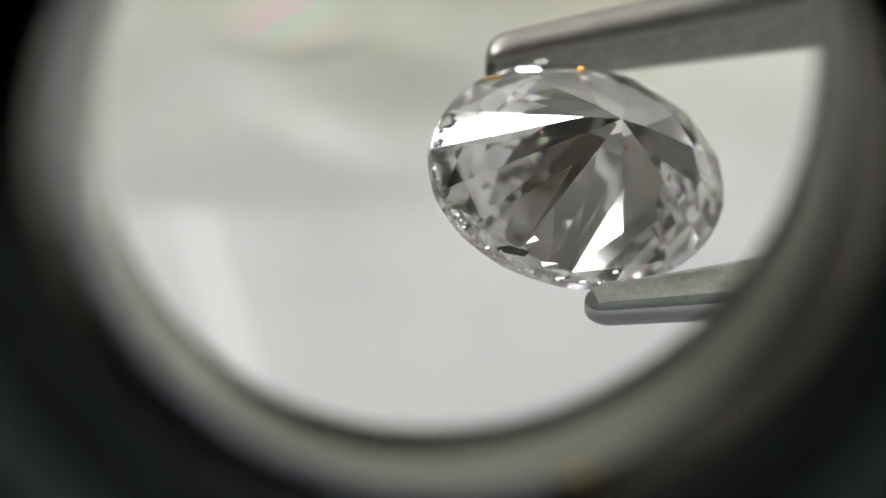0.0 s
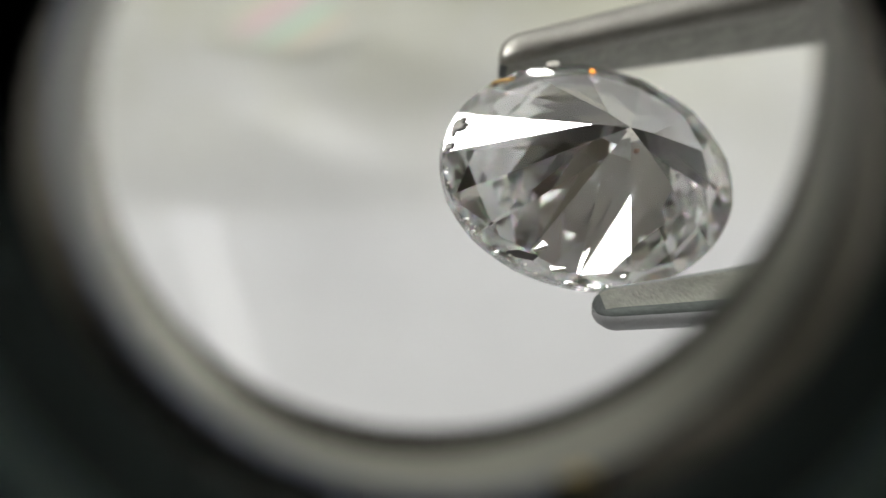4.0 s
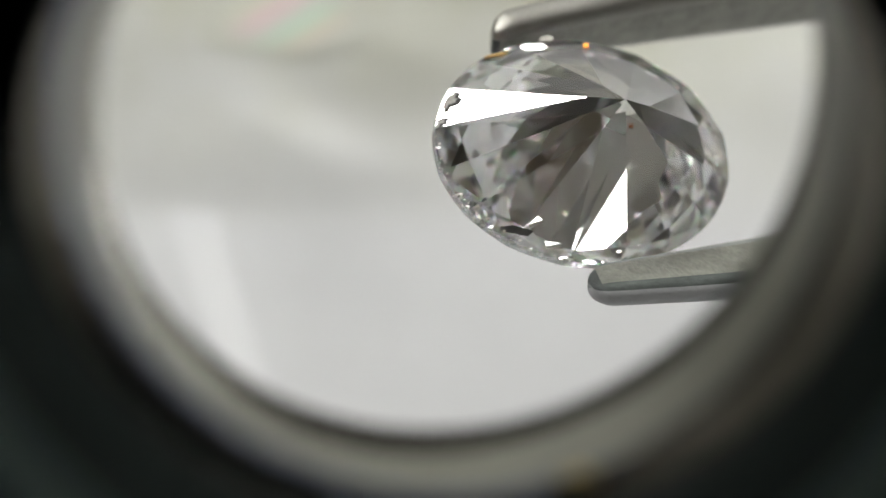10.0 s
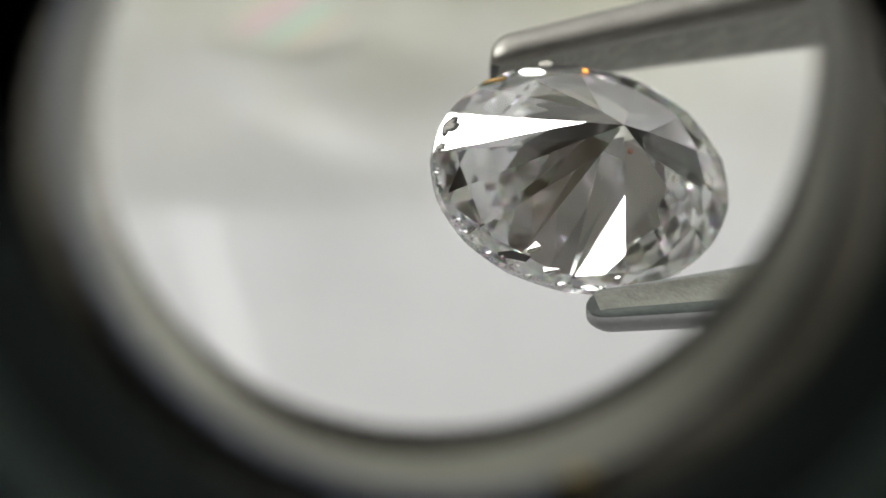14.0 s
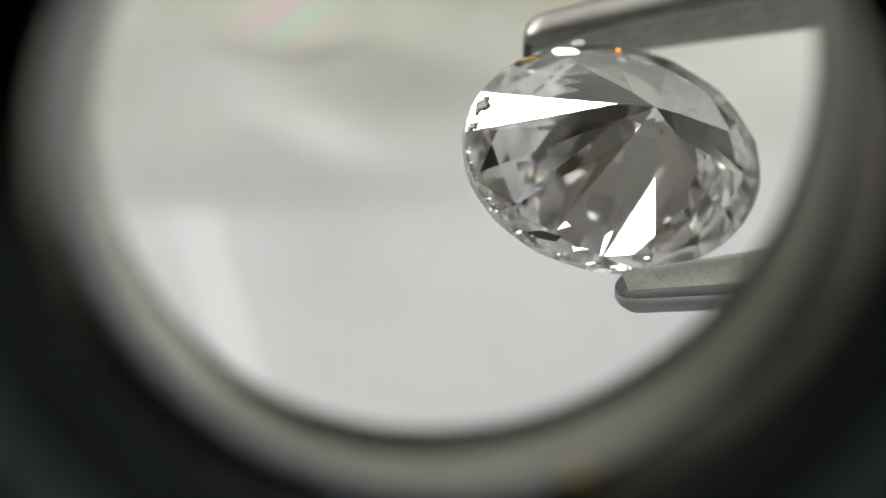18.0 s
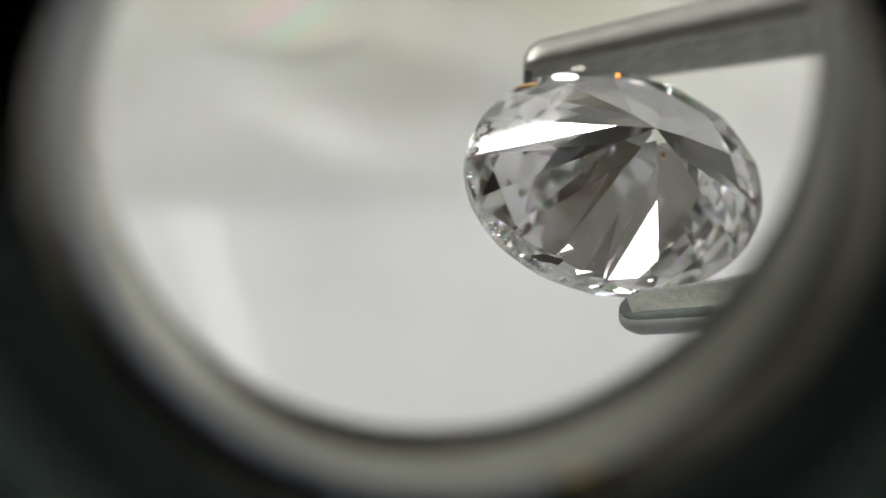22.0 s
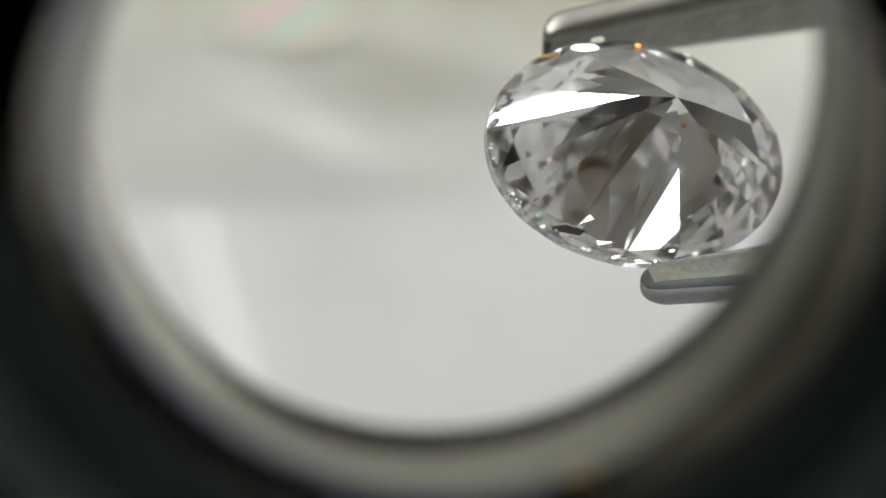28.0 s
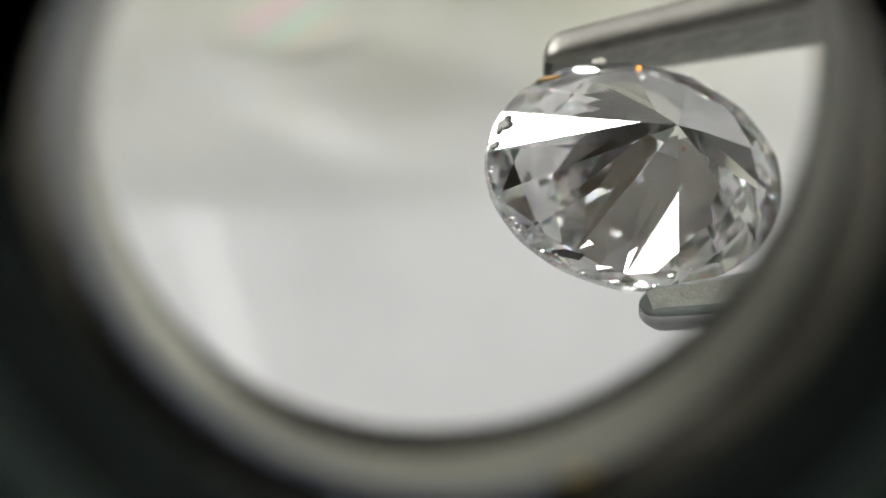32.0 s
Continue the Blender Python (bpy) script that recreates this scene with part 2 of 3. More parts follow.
def reflection_strip():
    """A tapering strip leaning on the card, added for a reflected streak, turned up a little."""
    ob = tagged(new("reflection_strip"), "narrow tapering strip added on the card for a streak of reflected light", "paper strip")
    ob.location = card_place(410, 520)
    bm = bmesh.new()
    rows = []
    for k in range(25):
        t = k / 24
        mid, half = 341 + 115 * t + 30 * t * t, 44 - 4 * t
        y = 375 + 420 * t
        row = []
        for w in (-1, -0.5, 0, 0.5, 1):
            p = card_place(mid + half * w, y, 0.00004 + 0.0016 * t ** 1.2 - 0.00004 * w) - ob.location
            row.append(bm.verts.new(p))
        rows.append(row)
    for r, q in zip(rows, rows[1:]):
        for i in range(4):
            bm.faces.new((r[i], r[i + 1], q[i + 1], q[i]))
    strip = part("strip", bm, STREAK_WHITE, ob)
    strip.modifiers.new("thickness", "SOLIDIFY").thickness = 0.00003


def rainbow_patch():
    """An added patch on the card: a faint rainbow reflection put into colour."""
    m, nodes, links, bsdf = material("painted_rainbow")
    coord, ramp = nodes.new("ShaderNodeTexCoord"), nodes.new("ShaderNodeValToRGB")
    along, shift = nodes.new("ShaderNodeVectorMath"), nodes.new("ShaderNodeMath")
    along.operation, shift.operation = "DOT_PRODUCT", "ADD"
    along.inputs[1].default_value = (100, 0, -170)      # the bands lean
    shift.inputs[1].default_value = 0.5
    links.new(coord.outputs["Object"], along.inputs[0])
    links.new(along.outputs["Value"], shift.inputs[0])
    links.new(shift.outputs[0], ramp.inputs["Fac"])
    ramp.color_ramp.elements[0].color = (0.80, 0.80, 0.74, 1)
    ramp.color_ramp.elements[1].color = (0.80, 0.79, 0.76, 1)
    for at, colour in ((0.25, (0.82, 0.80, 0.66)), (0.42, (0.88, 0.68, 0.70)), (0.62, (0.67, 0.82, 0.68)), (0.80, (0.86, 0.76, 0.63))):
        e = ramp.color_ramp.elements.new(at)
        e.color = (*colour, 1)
    # the painted colours fade out towards the edge
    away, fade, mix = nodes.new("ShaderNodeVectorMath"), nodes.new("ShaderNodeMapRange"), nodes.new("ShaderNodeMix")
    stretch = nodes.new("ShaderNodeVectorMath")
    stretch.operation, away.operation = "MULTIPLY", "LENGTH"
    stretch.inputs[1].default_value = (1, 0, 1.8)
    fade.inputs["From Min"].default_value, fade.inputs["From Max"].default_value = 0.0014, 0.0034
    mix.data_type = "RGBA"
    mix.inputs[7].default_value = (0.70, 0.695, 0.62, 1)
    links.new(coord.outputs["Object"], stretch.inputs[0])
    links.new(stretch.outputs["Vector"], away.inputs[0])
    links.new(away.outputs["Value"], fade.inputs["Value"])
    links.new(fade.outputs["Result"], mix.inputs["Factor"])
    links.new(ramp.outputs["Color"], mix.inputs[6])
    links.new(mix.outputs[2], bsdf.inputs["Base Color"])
    bsdf.inputs["Roughness"].default_value = 0.6
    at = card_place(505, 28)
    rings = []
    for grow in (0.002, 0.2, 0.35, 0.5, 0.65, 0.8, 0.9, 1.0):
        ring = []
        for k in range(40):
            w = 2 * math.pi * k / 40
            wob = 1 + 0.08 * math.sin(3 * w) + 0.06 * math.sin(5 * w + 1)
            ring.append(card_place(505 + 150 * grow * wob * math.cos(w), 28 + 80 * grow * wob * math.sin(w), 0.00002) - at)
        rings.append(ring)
    scrap = part("rainbow_patch", loft(rings, caps=False), m)
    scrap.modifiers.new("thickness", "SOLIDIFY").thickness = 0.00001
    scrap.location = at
    tagged(scrap, "patch added on the white card, a faint rainbow reflection put into its colours", "film scrap")


# ---------------------------------------------------------------- the loupe
def ellipse(cx, cy, a, b, turn, depth, down=0.0, right=0.0, n=160):
    """A ring of the loupe; down and right: how much deeper it lies on those sides."""
    c, s = math.cos(turn), math.sin(turn)
    pts = []
    for k in range(n):
        w = 2 * math.pi * k / n
        # the same way round the axis on every ring
        r = 1 / math.sqrt(((math.cos(w) * c + math.sin(w) * s) / a) ** 2 + ((-math.cos(w) * s + math.sin(w) * c) / b) ** 2)
        pts.append(seen(cx + r * math.cos(w), cy + r * math.sin(w), 0.711 * (depth + down * math.sin(w) + right * math.cos(w))))
    return pts


def loupe():
    ob = tagged(new("loupe"), "jeweller's loupe with satin metal sleeve and black barrel", "loupe")
    base = seen(815, 170, 0.0160)
    ob.location = base
    shift = Matrix.Translation(-base)

    def ring(name, rings, mat, label=""):
        return part(name, loft([[shift @ p for p in r] for r in rings], caps=False), mat, ob, label, smooth=True)

    inner = (811, 149, 594, 650, -2.15)
    mid = (818, 179, 598, 655, -2.15)
    edge = (806, 182, 600, 669, -2.15)
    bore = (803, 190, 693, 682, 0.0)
    fringe = (799, 193, 706, 690, 0.0)
    outer = (812, 268, 764, 642, 0.0)
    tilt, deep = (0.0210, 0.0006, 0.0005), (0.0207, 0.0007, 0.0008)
    shade = (806, 200, 790, 760, 0.0)
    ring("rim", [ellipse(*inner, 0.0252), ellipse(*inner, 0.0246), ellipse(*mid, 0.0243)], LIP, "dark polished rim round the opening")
    # a brighter band of the bore: its highlight is put into paler metal
    ring("chamfer", [ellipse(*mid, 0.0243), ellipse(*edge, 0.0235)], BRIGHT, "bright chamfer beside the rim, the bore's highlight put into its metal")
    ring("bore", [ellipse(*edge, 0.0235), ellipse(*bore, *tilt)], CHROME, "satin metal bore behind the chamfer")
    # added ring: the blue fringe of the lens put into metal colour
    ring("fringe", [ellipse(*bore, *tilt), ellipse(*fringe, *deep)], BLUE_FRINGE, "narrow ring added in the sleeve, the lens's blue fringe put into its colour")
    ring("sleeve", [ellipse(*fringe, *deep), ellipse(*outer, 0.0191, 0.0024, 0.0002)], SLEEVE, "satin grey-brown metal sleeve")
    # ring added between sleeve and barrel, with the shadow in its dark colour
    ring("shadow_ring", [ellipse(*outer, 0.0191, 0.0024, 0.0002), ellipse(*shade, 0.0193)], DULL, "dull dark ring added, the sleeve's fade into shadow put into its colour")
    groove = [ellipse(*shade, 0.0193)]
    for d in np.linspace(0.0190, 0.0130, 9):
        r = 0.0193 / d
        for ridge in (0.0, 0.025):
            groove.append(ellipse(802, 150, 791 * r * (1 + ridge), 789 * r * (1 + ridge), 0, d - ridge * 0.008))
    split = next(k for k, d in enumerate(np.linspace(0.0190, 0.0130, 9)) if d < 0.0155) * 2 + 1
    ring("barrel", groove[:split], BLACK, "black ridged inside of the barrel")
    # the barrel goes on, paler: stray light put into its colour
    ring("lit_barrel_end", groove[split - 1:], LIT_BLACK, "near end of the ridged barrel, stray light put into its teal-grey colour")
    turn = np.linspace(0, 2 * math.pi, 160, endpoint=False)

    def hoop(d, r):
        return [EYE @ Vector((0.0003 + r * math.cos(w), 0.0020 - r * math.sin(w), -d)) for w in turn]

    # unseen end behind the eye, added to shut stray light out of the barrel
    ring("end_cap", [groove[-1], hoop(0.007, 0.0064), hoop(-0.005, 0.0064), hoop(-0.005, 0.001)], GREY, "grey end cap behind the eye, unseen, added to keep stray light out")
    ring("front_ring", [ellipse(*inner, 0.0252), hoop(0.0184, 0.0064), hoop(0.0183, 0.0072), hoop(0.0177, 0.0076)], SLEEVE, "satin metal front ring")
    ring("case", [hoop(0.0177, 0.0076), hoop(0.0171, 0.0078), hoop(-0.0052, 0.0078), hoop(-0.0054, 0.001)], BLACK, "black outer case")
    # an added bead takes the place of a yellowish reflection
    bm = bmesh.new()
    at = seen(1030, 852, 0.0155)
    bmesh.ops.create_uvsphere(bm, u_segments=16, v_segments=10, radius=0.00025, matrix=shift @ Matrix.Translation(at) @ Matrix.Diagonal((1.3, 1.3, 0.7, 1)))
    part("yellow_glint", bm, BRASS, ob, "small bead added for a yellowish reflection on the ring", smooth=True)


# ---------------------------------------------------------------- the stone
def cut_diamond():
    ob = tagged(new("diamond"), "clear oval brilliant-cut diamond, culet towards the eye, held between tweezer tips", "diamond")
    ob.matrix_world = HOLD
    between = [radians(a) for a in (13.0, 66.2, 116.2, 154.0, 197.0, 238.5, 282.8, 323.0)]
    mains = [(between[i] + (between[i + 1] if i < 7 else between[0] + 2 * math.pi)) / 2 for i in range(8)]
    crown_high, table, lower, star = 0.083, 0.665, 0.81, 0.36

    def oval(u, s=1.0, z=0.0):
        return Vector((0.5 * s * math.cos(u), 0.5 * WIDE * s * math.sin(u), z))

    def facing(a, b, c):
        n = (b - a).cross(c - a).normalized()
        return n, n.dot(a)

    def meet(p, q):
        """Direction of the line in which two planes meet."""
        return p[0].cross(q[0])

    culet = Vector((0, 0, DEPTH))

    def slanted(u, top):
        a = top[1]
        tangent = Vector((-math.sin(u), WIDE * math.cos(u), 0))
        n = (top[0] - a).cross(tangent).normalized()
        return n, n.dot(a)

    # pavilion
    planes = [slanted(u, (culet, oval(u))) for u in mains]
    apex = []
    for i in range(8):
        way = meet(planes[i - 1], planes[i])
        way /= way.z
        apex.append(culet - way * DEPTH * (1 - lower))
    # crown
    base = -GIRDLE
    corner = [oval(u, table, base - crown_high) for u in mains]
    bezel = [slanted(u, (c, oval(u, 1, base))) for u, c in zip(mains, corner)]
    tips = []
    for i in range(8):
        way = meet(bezel[i - 1], bezel[i])
        # a point on both planes: the way through it, taken at the height of the star tips
        a, b = bezel[i - 1], bezel[i]
        z = base - crown_high * (1 - star)
        m = np.array([[a[0].x, a[0].y], [b[0].x, b[0].y]])
        xy = np.linalg.solve(m, [a[1] - a[0].z * z, b[1] - b[0].z * z])
        tips.append(Vector((xy[0], xy[1], z)))
    steps = 10

    def arc(u, v, plane):
        """Girdle points from u to v that lie in a facet's plane."""
        n, d = plane
        pts = []
        for k in range(steps + 1):
            p = oval(u + (v - u) * k / steps)
            p.z = (d - n.x * p.x - n.y * p.y) / n.z
            pts.append(p)
        return pts

    def facets(name, polys, mat, label=""):
        verts, faces, index = [], [], {}
        for poly in polys:
            face = []
            for p in poly:
                key = tuple(round(c, 6) for c in p)
                if key not in index:
                    index[key] = len(verts)
                    verts.append(Vector(p) * LONG)
                face.append(index[key])
            a, b, c = (Vector(poly[k]) for k in (0, len(poly) // 3, 2 * len(poly) // 3))
            if (b - a).cross(c - a).dot(a + b + c - Vector((0, 0, -0.15))) < 0:
                face.reverse()
            faces.append(face)
        return shell(name, verts, faces, mat, ob, label)

    pavilion, crown, waist = [], [], []
    jitter = random.Random(11)
    for i in range(8):
        nxt = (i + 1) % 8
        pavilion.append([culet, apex[i], oval(mains[i]), apex[nxt]])
        crown.append([corner[i], tips[i], oval(mains[i], 1, base), tips[nxt]])
        crown.append([corner[i - 1], corner[i], tips[i]])
        start = between[i] if i else between[0]
        before = mains[i - 1] if i else mains[7] - 2 * math.pi
        for u, v in ((before, start), (start, mains[i])):
            low = arc(u, v, facing(oval(u), oval(v), apex[i]))
            high = arc(u, v, facing(oval(u, 1, base), oval(v, 1, base), tips[i]))
            pavilion.append(low + [apex[i]])
            crown.append(high + [tips[i]])
            for k in range(steps):
                mid = (low[k] + low[k + 1] + high[k + 1] + high[k]) / 4
                mid *= 1 + jitter.uniform(-0.0002, 0.0002)
                mid.z += jitter.uniform(-0.002, 0.002)
                ends = (low[k], low[k + 1], high[k + 1], high[k])
                waist += [[ends[q], ends[(q + 1) % 4], mid] for q in range(4)]
    for poly in pavilion:
        facets("main_facet" if culet in poly else "lower_facet", [poly], STONE)
    for poly in crown:
        facets("star_facet" if len(poly) == 3 else "crown_facet", [poly], STONE)
    facets("table", [corner], STONE, "flat top facet")
    facets("girdle", waist, BRUTED, "narrow ground edge")

    # broken nicks along one lower facet, and dust
    rng = random.Random(5)
    edge_a, edge_b, top = oval(between[3]), oval(mains[3]), apex[3]
    n, d = facing(edge_a, edge_b, top)
    if n.z < 0:
        n = -n

    def slab(name, ring, way, mat, low, high, label):
        """A thin flake: a ring of points, thickened along way."""
        points = len(ring)
        bm = bmesh.new()
        vs = [bm.verts.new((p + way * h) * LONG) for h in (low, high) for p in ring]
        for f in [list(reversed(range(points))), list(range(points, 2 * points))] + [
                [k, (k + 1) % points, points + (k + 1) % points, points + k] for k in range(points)]:
            bm.faces.new([vs[k] for k in f])
        return part(name, bm, mat, ob, label)

    def nick(along, inset, long, deep, points):
        """A jagged flake on the facet, its long side on the girdle, with a pale core."""
        wild = [rng.uniform(0.55, 1.3) for _ in range(points)]
        for size, low, high, mat in ((1.0, 0.0004, 0.0016, DARK_MARK), (0.66, 0.0018, 0.0030, PALE_FLAW)):
            ring = []
            for k in range(points):
                w = 2 * math.pi * k / points
                r = wild[k] * size * (1 if size == 1 else rng.uniform(0.75, 1.1))
                u, v = along + long * r * math.cos(w), max(0.002, inset * (0.5 + size / 2) + deep * r * math.sin(w))
                ring.append((edge_a * (1 - u) + edge_b * u) * (1 - v) + top * v)
            slab("nick", ring, n, mat, low, high, "small broken nick at the edge")

    nick(0.30, 0.055, 0.19, 0.055, 19)
    nick(0.40, 0.030, 0.20, 0.030, 23)
    nick(0.88, 0.032, 0.13, 0.040, 17)
    nick(1.00, 0.020, 0.10, 0.020, 11)

    # chips round the girdle: some added for glints, some with reflections in their colour
    right, up = HELD.transposed() @ Vector((1, 0, 0)), HELD.transposed() @ Vector((0, 1, 0))
    eye = HOLD.inverted() @ EYE.translation / LONG
    lamp_at = HOLD.inverted() @ (HOLD.translation + EYE.to_3x3() @ Vector((-0.14, 0.81, 0.57)).normalized() * 0.22) / LONG
    shine = None

    def flake(at, wide, high, lean, way, mat, label, corners=(0.7, 2.5, 3.7, 5.7)):
        lift = 0.006
        if way is shine:
            # tilted so that it mirrors the lamp
            way = ((eye - Vector(at)).normalized() + (lamp_at - Vector(at)).normalized()).normalized()
            lift = 0.003 + 0.85 * high
        ring = []
        for w in corners:
            r = rng.uniform(0.9, 1.1)
            p = right * (wide * r * math.cos(w) + lean * high * r * math.sin(w)) + up * high * r * math.sin(w)
            ring.append(Vector(at) + p - way * (p.dot(way)))
        slab("chip", ring, way, mat, 0.0, lift, label)

    # slivers added where the stone glints
    bright = "small polished chip added for a bright glint"
    flake((-0.172, 0.322, 0.036), 0.044, 0.016, -0.5, shine, CHIPPED, bright, (0.35, 0.9, 2.1, 2.75, 3.5, 4.1, 5.3, 5.9))
    for at, wide, high in (((-0.329, -0.297, -0.002), 0.014, 0.011), ((-0.104, -0.386, 0.0), 0.018, 0.012),
                           ((-0.027, -0.391, 0.0), 0.022, 0.008), ((0.077, -0.361, 0.024), 0.018, 0.010),
                           ((-0.201, -0.360, -0.003), 0.007, 0.005), ((-0.412, -0.222, -0.02), 0.007, 0.012)):
        flake(at, wide * 0.5, high * 0.5, rng.uniform(-0.6, 0.6), shine, CHIPPED, bright, (0.2, 1.3, 2.7, 3.5, 4.9))
    facing_eye = Vector((-0.25, 0.20, 0.95)).normalized()
    flake((-0.124, 0.372, 0.020), 0.026, 0.016, 0.4, facing_eye, CHIPPED, bright, (0.3, 1.5, 2.6, 3.9, 5.6))
    flake((-0.201, -0.298, 0.0527), 0.020, 0.022, 0.3, shine, CHIPPED, bright, (0.2, 1.6, 3.6))
    flake((-0.138, -0.352, 0.0195), 0.026, 0.016, -0.5, shine, CHIPPED, bright, (0.0, 2.4, 3.6))
    # a warm reflection in the stone, put into the chip's colour
    flake((-0.296, 0.297, 0.0128), 0.040, 0.025, 0.5, Vector((-0.322, 0.568, 0.758)), WARM_GLINT, "chip added with a warm reflection put into its orange colour")
    # the stone's fire here is put into an orange metal colour
    flake((0.006, 0.3435, 0.0452), 0.010, 0.012, -0.3, shine, FIRE, "chip added with the stone's orange-red fire put into its colour")
    # crumbs along the lower edge
    for k in range(60):
        u = radians(rng.uniform(172, 296))
        wide = rng.uniform(0.003, 0.007)
        at = oval(u, rng.uniform(0.972, 0.994), rng.uniform(-0.030, 0.014))
        flake(at, wide, wide * rng.uniform(0.5, 1.1), rng.uniform(-0.6, 0.6), shine if k % 2 else facing_eye, CHIPPED if k % 5 else DARK_MARK,
              bright if k % 2 else "tiny chip at the edge", (0.2, 1.6, 2.9, 4.4))
    # a dark reflection in the facet, put into a dark sliver
    flake((-0.250, -0.309, 0.0211), 0.050, 0.019, -0.9, Vector((-0.373, -0.527, 0.764)), DARK_MARK, "chip added with a dark reflection put into its colour", (0.1, 1.5, 2.5, 3.2, 5.1))
    bm = bmesh.new()
    for _ in range(46):
        i = rng.choice((4, 5, 5, 6, 6, 6))
        a, b, c = (culet, apex[i], oval(mains[i])) if rng.random() < 0.5 else (apex[i], oval(between[i]), oval(mains[i]))
        q, r = sorted((rng.uniform(0.1, 0.9), rng.uniform(0.1, 0.9)))
        p = a * q + b * (r - q) + c * (1 - r)
        bmesh.ops.create_icosphere(bm, subdivisions=1, radius=rng.uniform(0.0005, 0.0014) * LONG, matrix=Matrix.Translation(p * LONG))
    tagged(part("dust", bm, DUST, ob, "fine white dust specks"), kind="stuff")
    return ob


# ---------------------------------------------------------------- the tweezers
def section(*pts, n=5):
    """A closed section with rounded corners."""
    out = []
    for i, p in enumerate(pts):
        a, b = pts[i - 1], pts[(i + 1) % len(pts)]
        r = min((a - p).length, (b - p).length) * 0.46
        s, e = p + (a - p).normalized() * r, p + (b - p).normalized() * r
        for k in range(n):
            t = k / (n - 1)
            out.append(s * (1 - t) ** 2 + p * 2 * t * (1 - t) + e * t ** 2)
    return out


def tweezer():
    ob = tagged(new("tweezers"), "brushed steel tweezers gripping the diamond by its edge", "tweezers")
    ob.matrix_world = HOLD
    back = HOLD.inverted() @ EYE

    def limb(name, tip, upper, label):
        """tip: right, up and depth (mm) of the front corner of the gripping face at the end."""
        rings = []
        length = 118.0
        ks = [0, 0.01, 0.03, 0.07, 0.13, 0.2, 0.29, 0.39, 0.5, 0.7, 1.0, 1.5, 3, 5, 8, 12, 17, 24, 32, 42, 54, 68, 82, 96, 108, length]
        for s in ks:
            blunt = 0.35 if upper else 0.12
            full = math.sqrt(max(0.0, 1 - (1 - min(s / 0.5, 1)) ** 2)) * (1 - blunt) + blunt
            bow = math.sin(math.pi * min(1, s / length) ** 0.8)
            x = tip[0] + s
            depth = tip[2]
            if upper:
                y = tip[1] + 0.205 * s - 0.0014 * s * s
                thick, width, drop = 0.80 + 0.045 * min(s, 20), 2.3 + 0.14 * min(s, 30), 0.55 + 0.06 * min(s, 20)
                y += (1 - full) * 0.1
                thick *= full
                width *= full ** 0.5
                front = depth + (1 - full) * 0.5
                ft = Vector((x, y + thick, -front - 0.5 * full))
                fl = Vector((x, y, -front))
                bl = Vector((x, y - drop * full, -front - width))
                bt = Vector((x, y + thick * 0.8, -front - width))
                corners = (ft, fl, bl, bt)
            else:
                y = tip[1] + 0.06 * s + 0.001 * s * s - 6.4e-6 * s ** 3
                thick, width, rise = 0.50 + 0.02 * min(s, 20), 2.0 + 0.10 * min(s, 30), 0.55 + 0.125 * min(s, 8)
                thick *= full
                width *= full ** 0.5
                front = depth + (1 - full) * 0.8
                mid = y - thick * 0.2
                ft = Vector((x, mid + (y - mid) * full, -front))
                fl = Vector((x, mid - thick * 0.8, -front - 0.35 * full))
                bl = Vector((x, mid - thick * 0.8, -front - width))
                bt = Vector((x, mid + (y + rise - mid) * full, -front - width))
                corners = (ft, fl, bl, bt)
            grow = 1 + (0.48 if upper else 0.12) * s / tip[2] / (1 + s / 40)     # the arm runs away from the eye
            rings.append([back @ (p * grow / 1000) for p in section(*corners)])
        bm = loft(rings)
        n = len(rings[0])
        limb_ob = part(name, bm, STEEL if upper else SHADED_STEEL, ob, label, smooth=True)
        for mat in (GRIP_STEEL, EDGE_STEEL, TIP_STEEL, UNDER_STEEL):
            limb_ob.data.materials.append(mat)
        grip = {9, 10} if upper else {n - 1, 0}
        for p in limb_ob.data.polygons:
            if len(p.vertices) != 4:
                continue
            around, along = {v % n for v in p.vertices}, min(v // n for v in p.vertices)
            # the tip's shade is put into its dark steel
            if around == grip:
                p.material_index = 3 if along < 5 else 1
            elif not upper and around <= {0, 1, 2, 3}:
                p.material_index = 3 if along < 6 else 2          # the front edge, its dark reflection put into the colour
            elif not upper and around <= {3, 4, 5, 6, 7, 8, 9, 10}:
                p.material_index = 4          # the underside, light from the desk put into its paler colour
        return limb_ob

    limb("upper_arm", UPPER_TIP, True, "upper arm with a rounded tip")
    limb("lower_arm", LOWER_TIP, False, "lower arm with a scored gripping face")
    return ob


UPPER_TIP = (1.35, 4.90, 31.4)
LOWER_TIP = (3.58, -1.45, 28.6)

room()
lamp((-0.585, 0.795, 0.160), (-0.430, 0.870, 0.225), 0.0095, (-0.30, 0.12, 0.38), (-0.34, 0.22, 0.0))
lamp((-0.330, 0.815, 0.480), (0.060, 0.765, 0.640), 0.0160, (0.30, -0.15, 0.40), (0.36, -0.12, 0.0))
backdrop()
reflection_strip()
rainbow_patch()
loupe()
diamond = cut_diamond()
tweezers = tweezer()


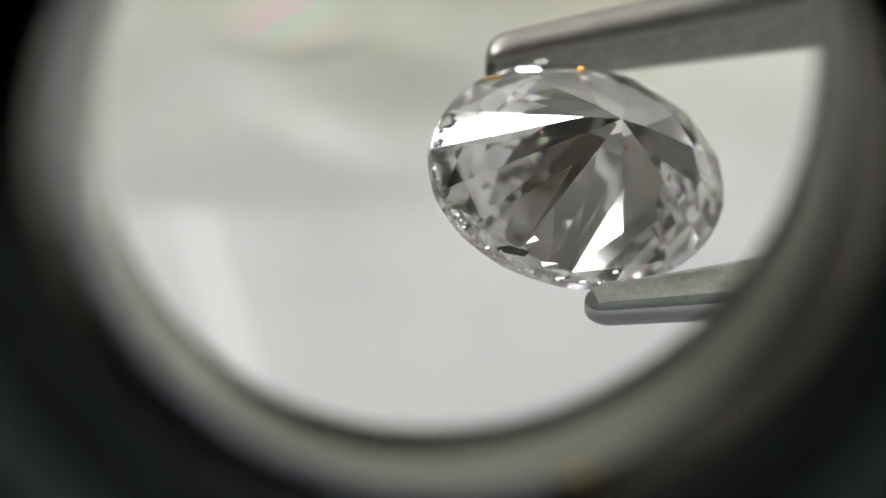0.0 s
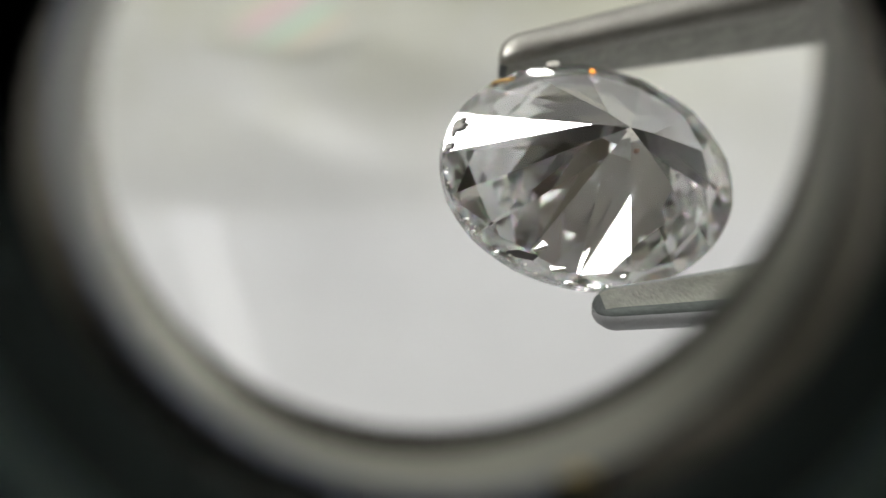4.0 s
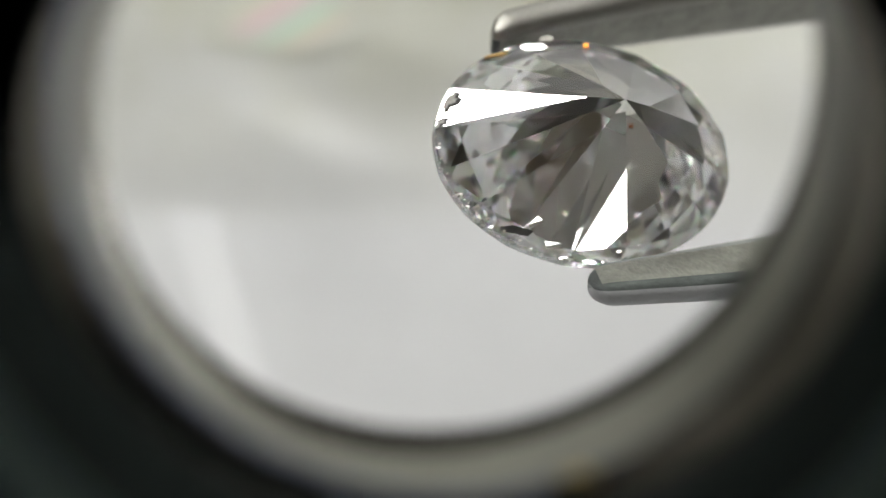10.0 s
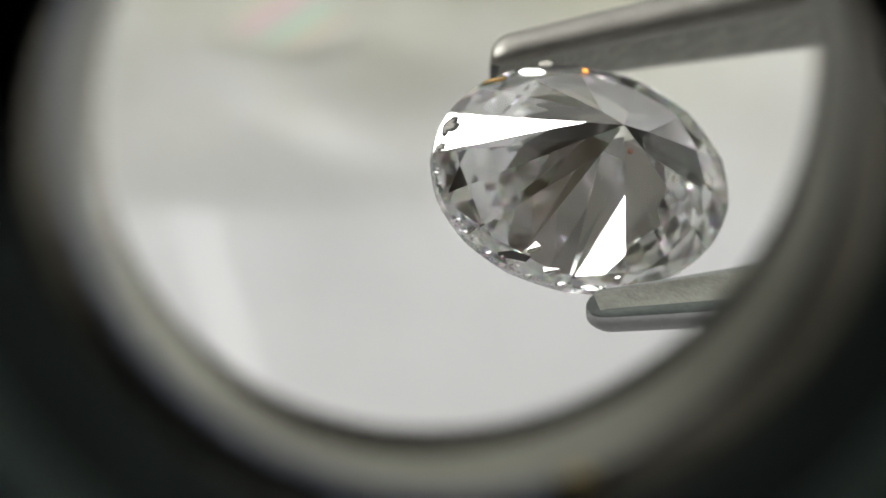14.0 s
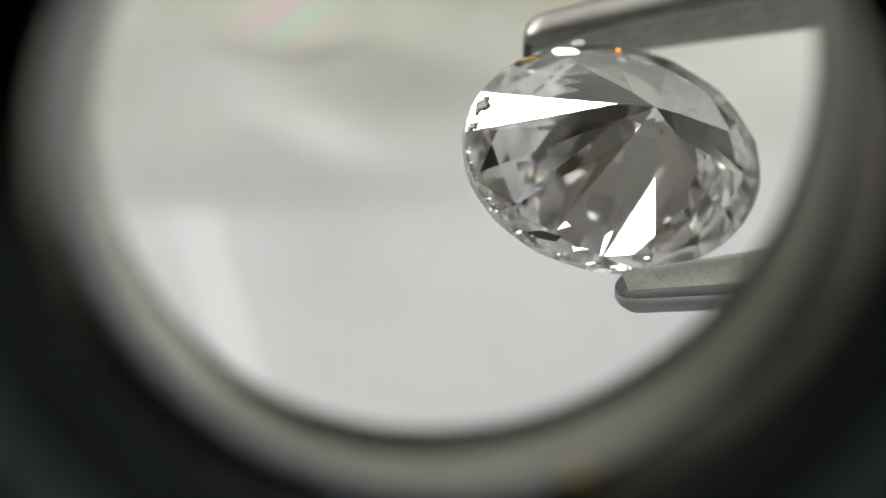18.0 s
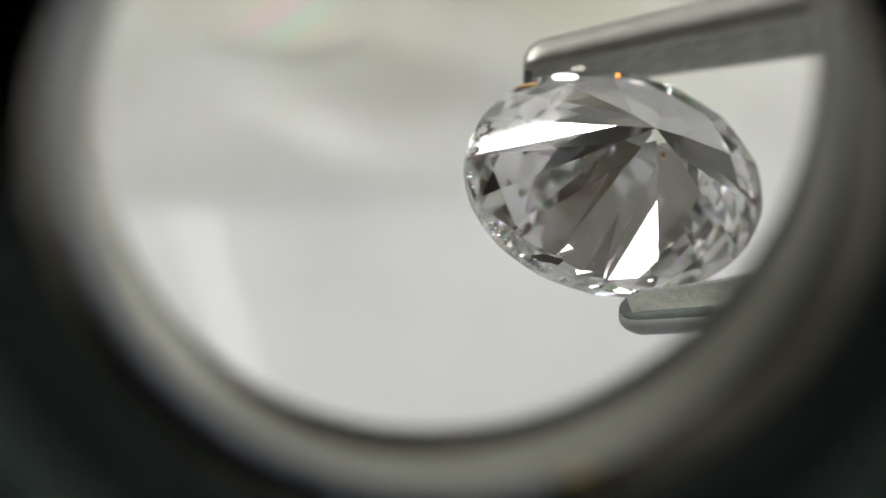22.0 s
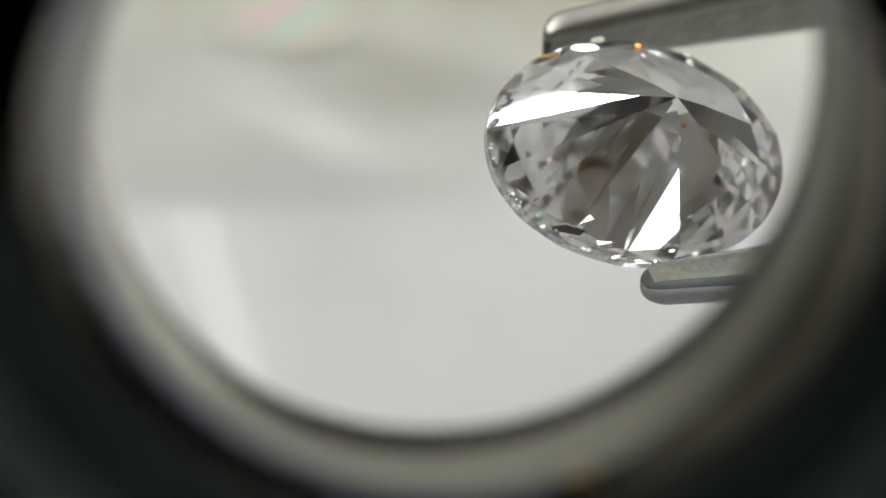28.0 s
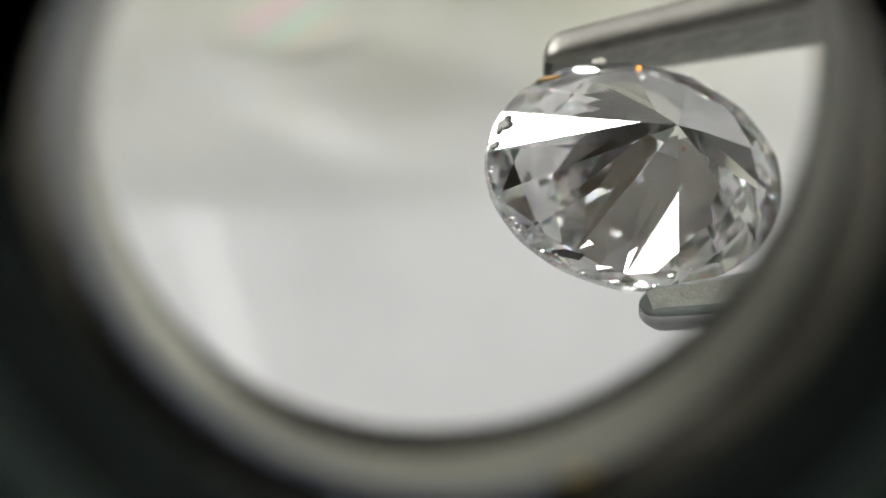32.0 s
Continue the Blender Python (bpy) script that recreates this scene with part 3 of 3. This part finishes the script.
def motions():
    rows = [(0, 3.590, 2.051, -31.492, -1.68, 1.04, 0.55), (0.5, 3.596, 1.940, -31.611, -2.16, 1.08, 0.70),
            (1, 3.525, 1.644, -31.662, -0.07, 1.41, 0.10), (1.5, 3.414, 2.160, -31.330, -0.67, 1.46, 0.63),
            (2, 3.961, 1.927, -30.975, -0.88, 0.05, 0.47), (2.5, 3.947, 2.036, -31.789, 0.42, 0.03, 0.14),
            (3, 3.939, 1.955, -31.769, 0.01, 0.07, 0.23), (3.5, 3.934, 2.008, -31.875, 0.75, -0.11, 0.01),
            (5.5, 3.692, 1.911, -31.683, 0.20, 0.07, 0.16), (6, 3.686, 1.907, -31.608, -0.30, 0.37, 0.38),
            (6.5, 3.622, 1.937, -31.528, -0.91, 0.38, 0.50), (7, 3.735, 2.039, -31.514, -0.77, 0.02, 0.42),
            (7.5, 3.735, 2.118, -31.569, -0.48, 0.16, 0.52), (8, 3.676, 1.956, -31.533, -1.43, 0.13, 0.55),
            (8.5, 3.630, 1.764, -31.560, -1.68, 0.26, 0.67), (9, 3.692, 2.469, -31.498, -0.27, 0.12, 0.66),
            (9.5, 3.674, 2.542, -31.453, 0.25, 0.07, 0.39), (10, 3.705, 2.609, -31.479, 0.58, 0.38, 0.43),
            (10.5, 3.688, 2.468, -31.477, -0.25, 0.16, 0.55), (11, 3.692, 2.208, -31.540, -0.01, 0.22, 0.35),
            (11.5, 3.716, 2.536, -31.645, 2.70, 0.17, -0.66), (12, 3.735, 2.281, -31.665, 1.90, -0.07, -0.44),
            (12.5, 3.696, 2.268, -31.393, 0.38, 0.24, 0.21), (13, 3.712, 2.069, -31.522, 0.33, -0.13, 0.11),
            (13.5, 3.764, 2.135, -31.688, 3.10, -0.19, -0.71), (14, 3.660, 1.949, -31.364, -0.46, 0.14, 0.23),
            (14.5, 3.873, 1.735, -31.304, -2.11, -0.74, 0.69), (16.5, 4.340, 2.149, -31.414, 0.20, -1.59, 0.00),
            (17, 4.379, 2.088, -31.494, 0.21, -1.68, -0.07), (17.5, 4.402, 1.956, -31.521, 0.27, -1.73, -0.17),
            (18, 4.486, 2.476, -31.492, 1.58, -1.69, -0.40), (18.5, 4.607, 2.259, -31.636, 0.84, -1.90, -0.25),
            (19, 4.585, 2.012, -31.619, -0.01, -1.83, -0.07), (19.5, 4.596, 2.092, -31.649, 0.57, -1.63, -0.11),
            (20, 4.563, 1.899, -31.620, -0.22, -1.78, -0.09), (20.5, 4.627, 1.835, -31.781, 0.36, -1.71, -0.18),
            (21, 4.591, 2.018, -31.828, 3.20, -1.53, -0.85), (21.5, 4.567, 2.149, -31.699, 1.19, -1.54, -0.42),
            (22, 4.531, 1.857, -31.500, -1.05, -1.97, 0.27), (22.5, 4.574, 1.860, -31.489, -1.05, -1.88, 0.23),
            (23, 4.612, 1.629, -31.692, -0.58, -1.58, 0.10), (23.5, 4.593, 1.588, -31.726, -0.55, -1.59, -0.07),
            (24, 4.591, 1.606, -31.745, -0.43, -1.85, -0.05), (24.5, 4.471, 1.585, -31.762, 0.35, -1.46, -0.23),
            (25, 4.457, 1.678, -31.718, 0.41, -1.41, -0.45), (25.5, 4.468, 1.988, -31.607, 0.91, -1.70, -0.38),
            (26.7, 4.540, 2.130, -31.600, 0.30, -1.95, 0.05),
            (27.5, 4.653, 2.389, -31.579, -5.66, -2.54, 3.39), (27.6, 4.657, 2.509, -31.450, -5.30, -2.40, 3.00),
            (27.7, 4.616, 2.502, -31.450, -4.60, -2.40, 2.40), (27.8, 4.751, 2.536, -31.450, -3.00, -2.30, 1.60),
            (27.9, 4.936, 2.576, -31.450, -1.90, -2.30, 0.90), (28, 5.048, 2.608, -31.450, -0.30, -2.30, 0.60),
            (28.1, 5.081, 2.690, -31.450, 0.60, -2.10, 0.20), (28.2, 5.107, 2.844, -31.450, 3.40, -2.10, -0.20),
            (28.3, 5.083, 2.946, -31.450, 5.60, -2.10, -0.60), (28.4, 5.082, 2.872, -31.450, 5.70, -2.10, -0.70),
            (28.5, 5.090, 2.750, -31.400, 5.00, -2.20, -0.70), (28.6, 5.097, 2.662, -31.450, 3.20, -2.20, -0.30),
            (28.7, 5.093, 2.613, -31.450, 1.00, -2.40, 0.20), (28.8, 5.012, 2.513, -31.450, 0.00, -2.50, 0.50),
            (28.9, 5.031, 2.410, -31.450, -0.80, -2.50, 0.70), (29, 5.027, 2.353, -31.229, -0.87, -2.55, 0.82),
            (29.5, 5.183, 2.091, -31.560, -0.37, -2.50, 0.48), (30, 5.188, 2.006, -31.712, 1.62, -2.00, 0.07),
            (30.5, 5.177, 1.895, -31.770, 1.62, -2.03, -0.07), (31, 5.077, 1.907, -31.640, 1.25, -2.07, 0.10),
            (31.5, 5.102, 1.966, -31.569, 1.23, -2.03, 0.19), (32, 5.061, 2.021, -31.525, 1.00, -2.20, 0.15)]
    path = [(t, held(*p)) for t, *p in rows]
    walk(diamond, path)
    walk(tweezers, path)


motions()
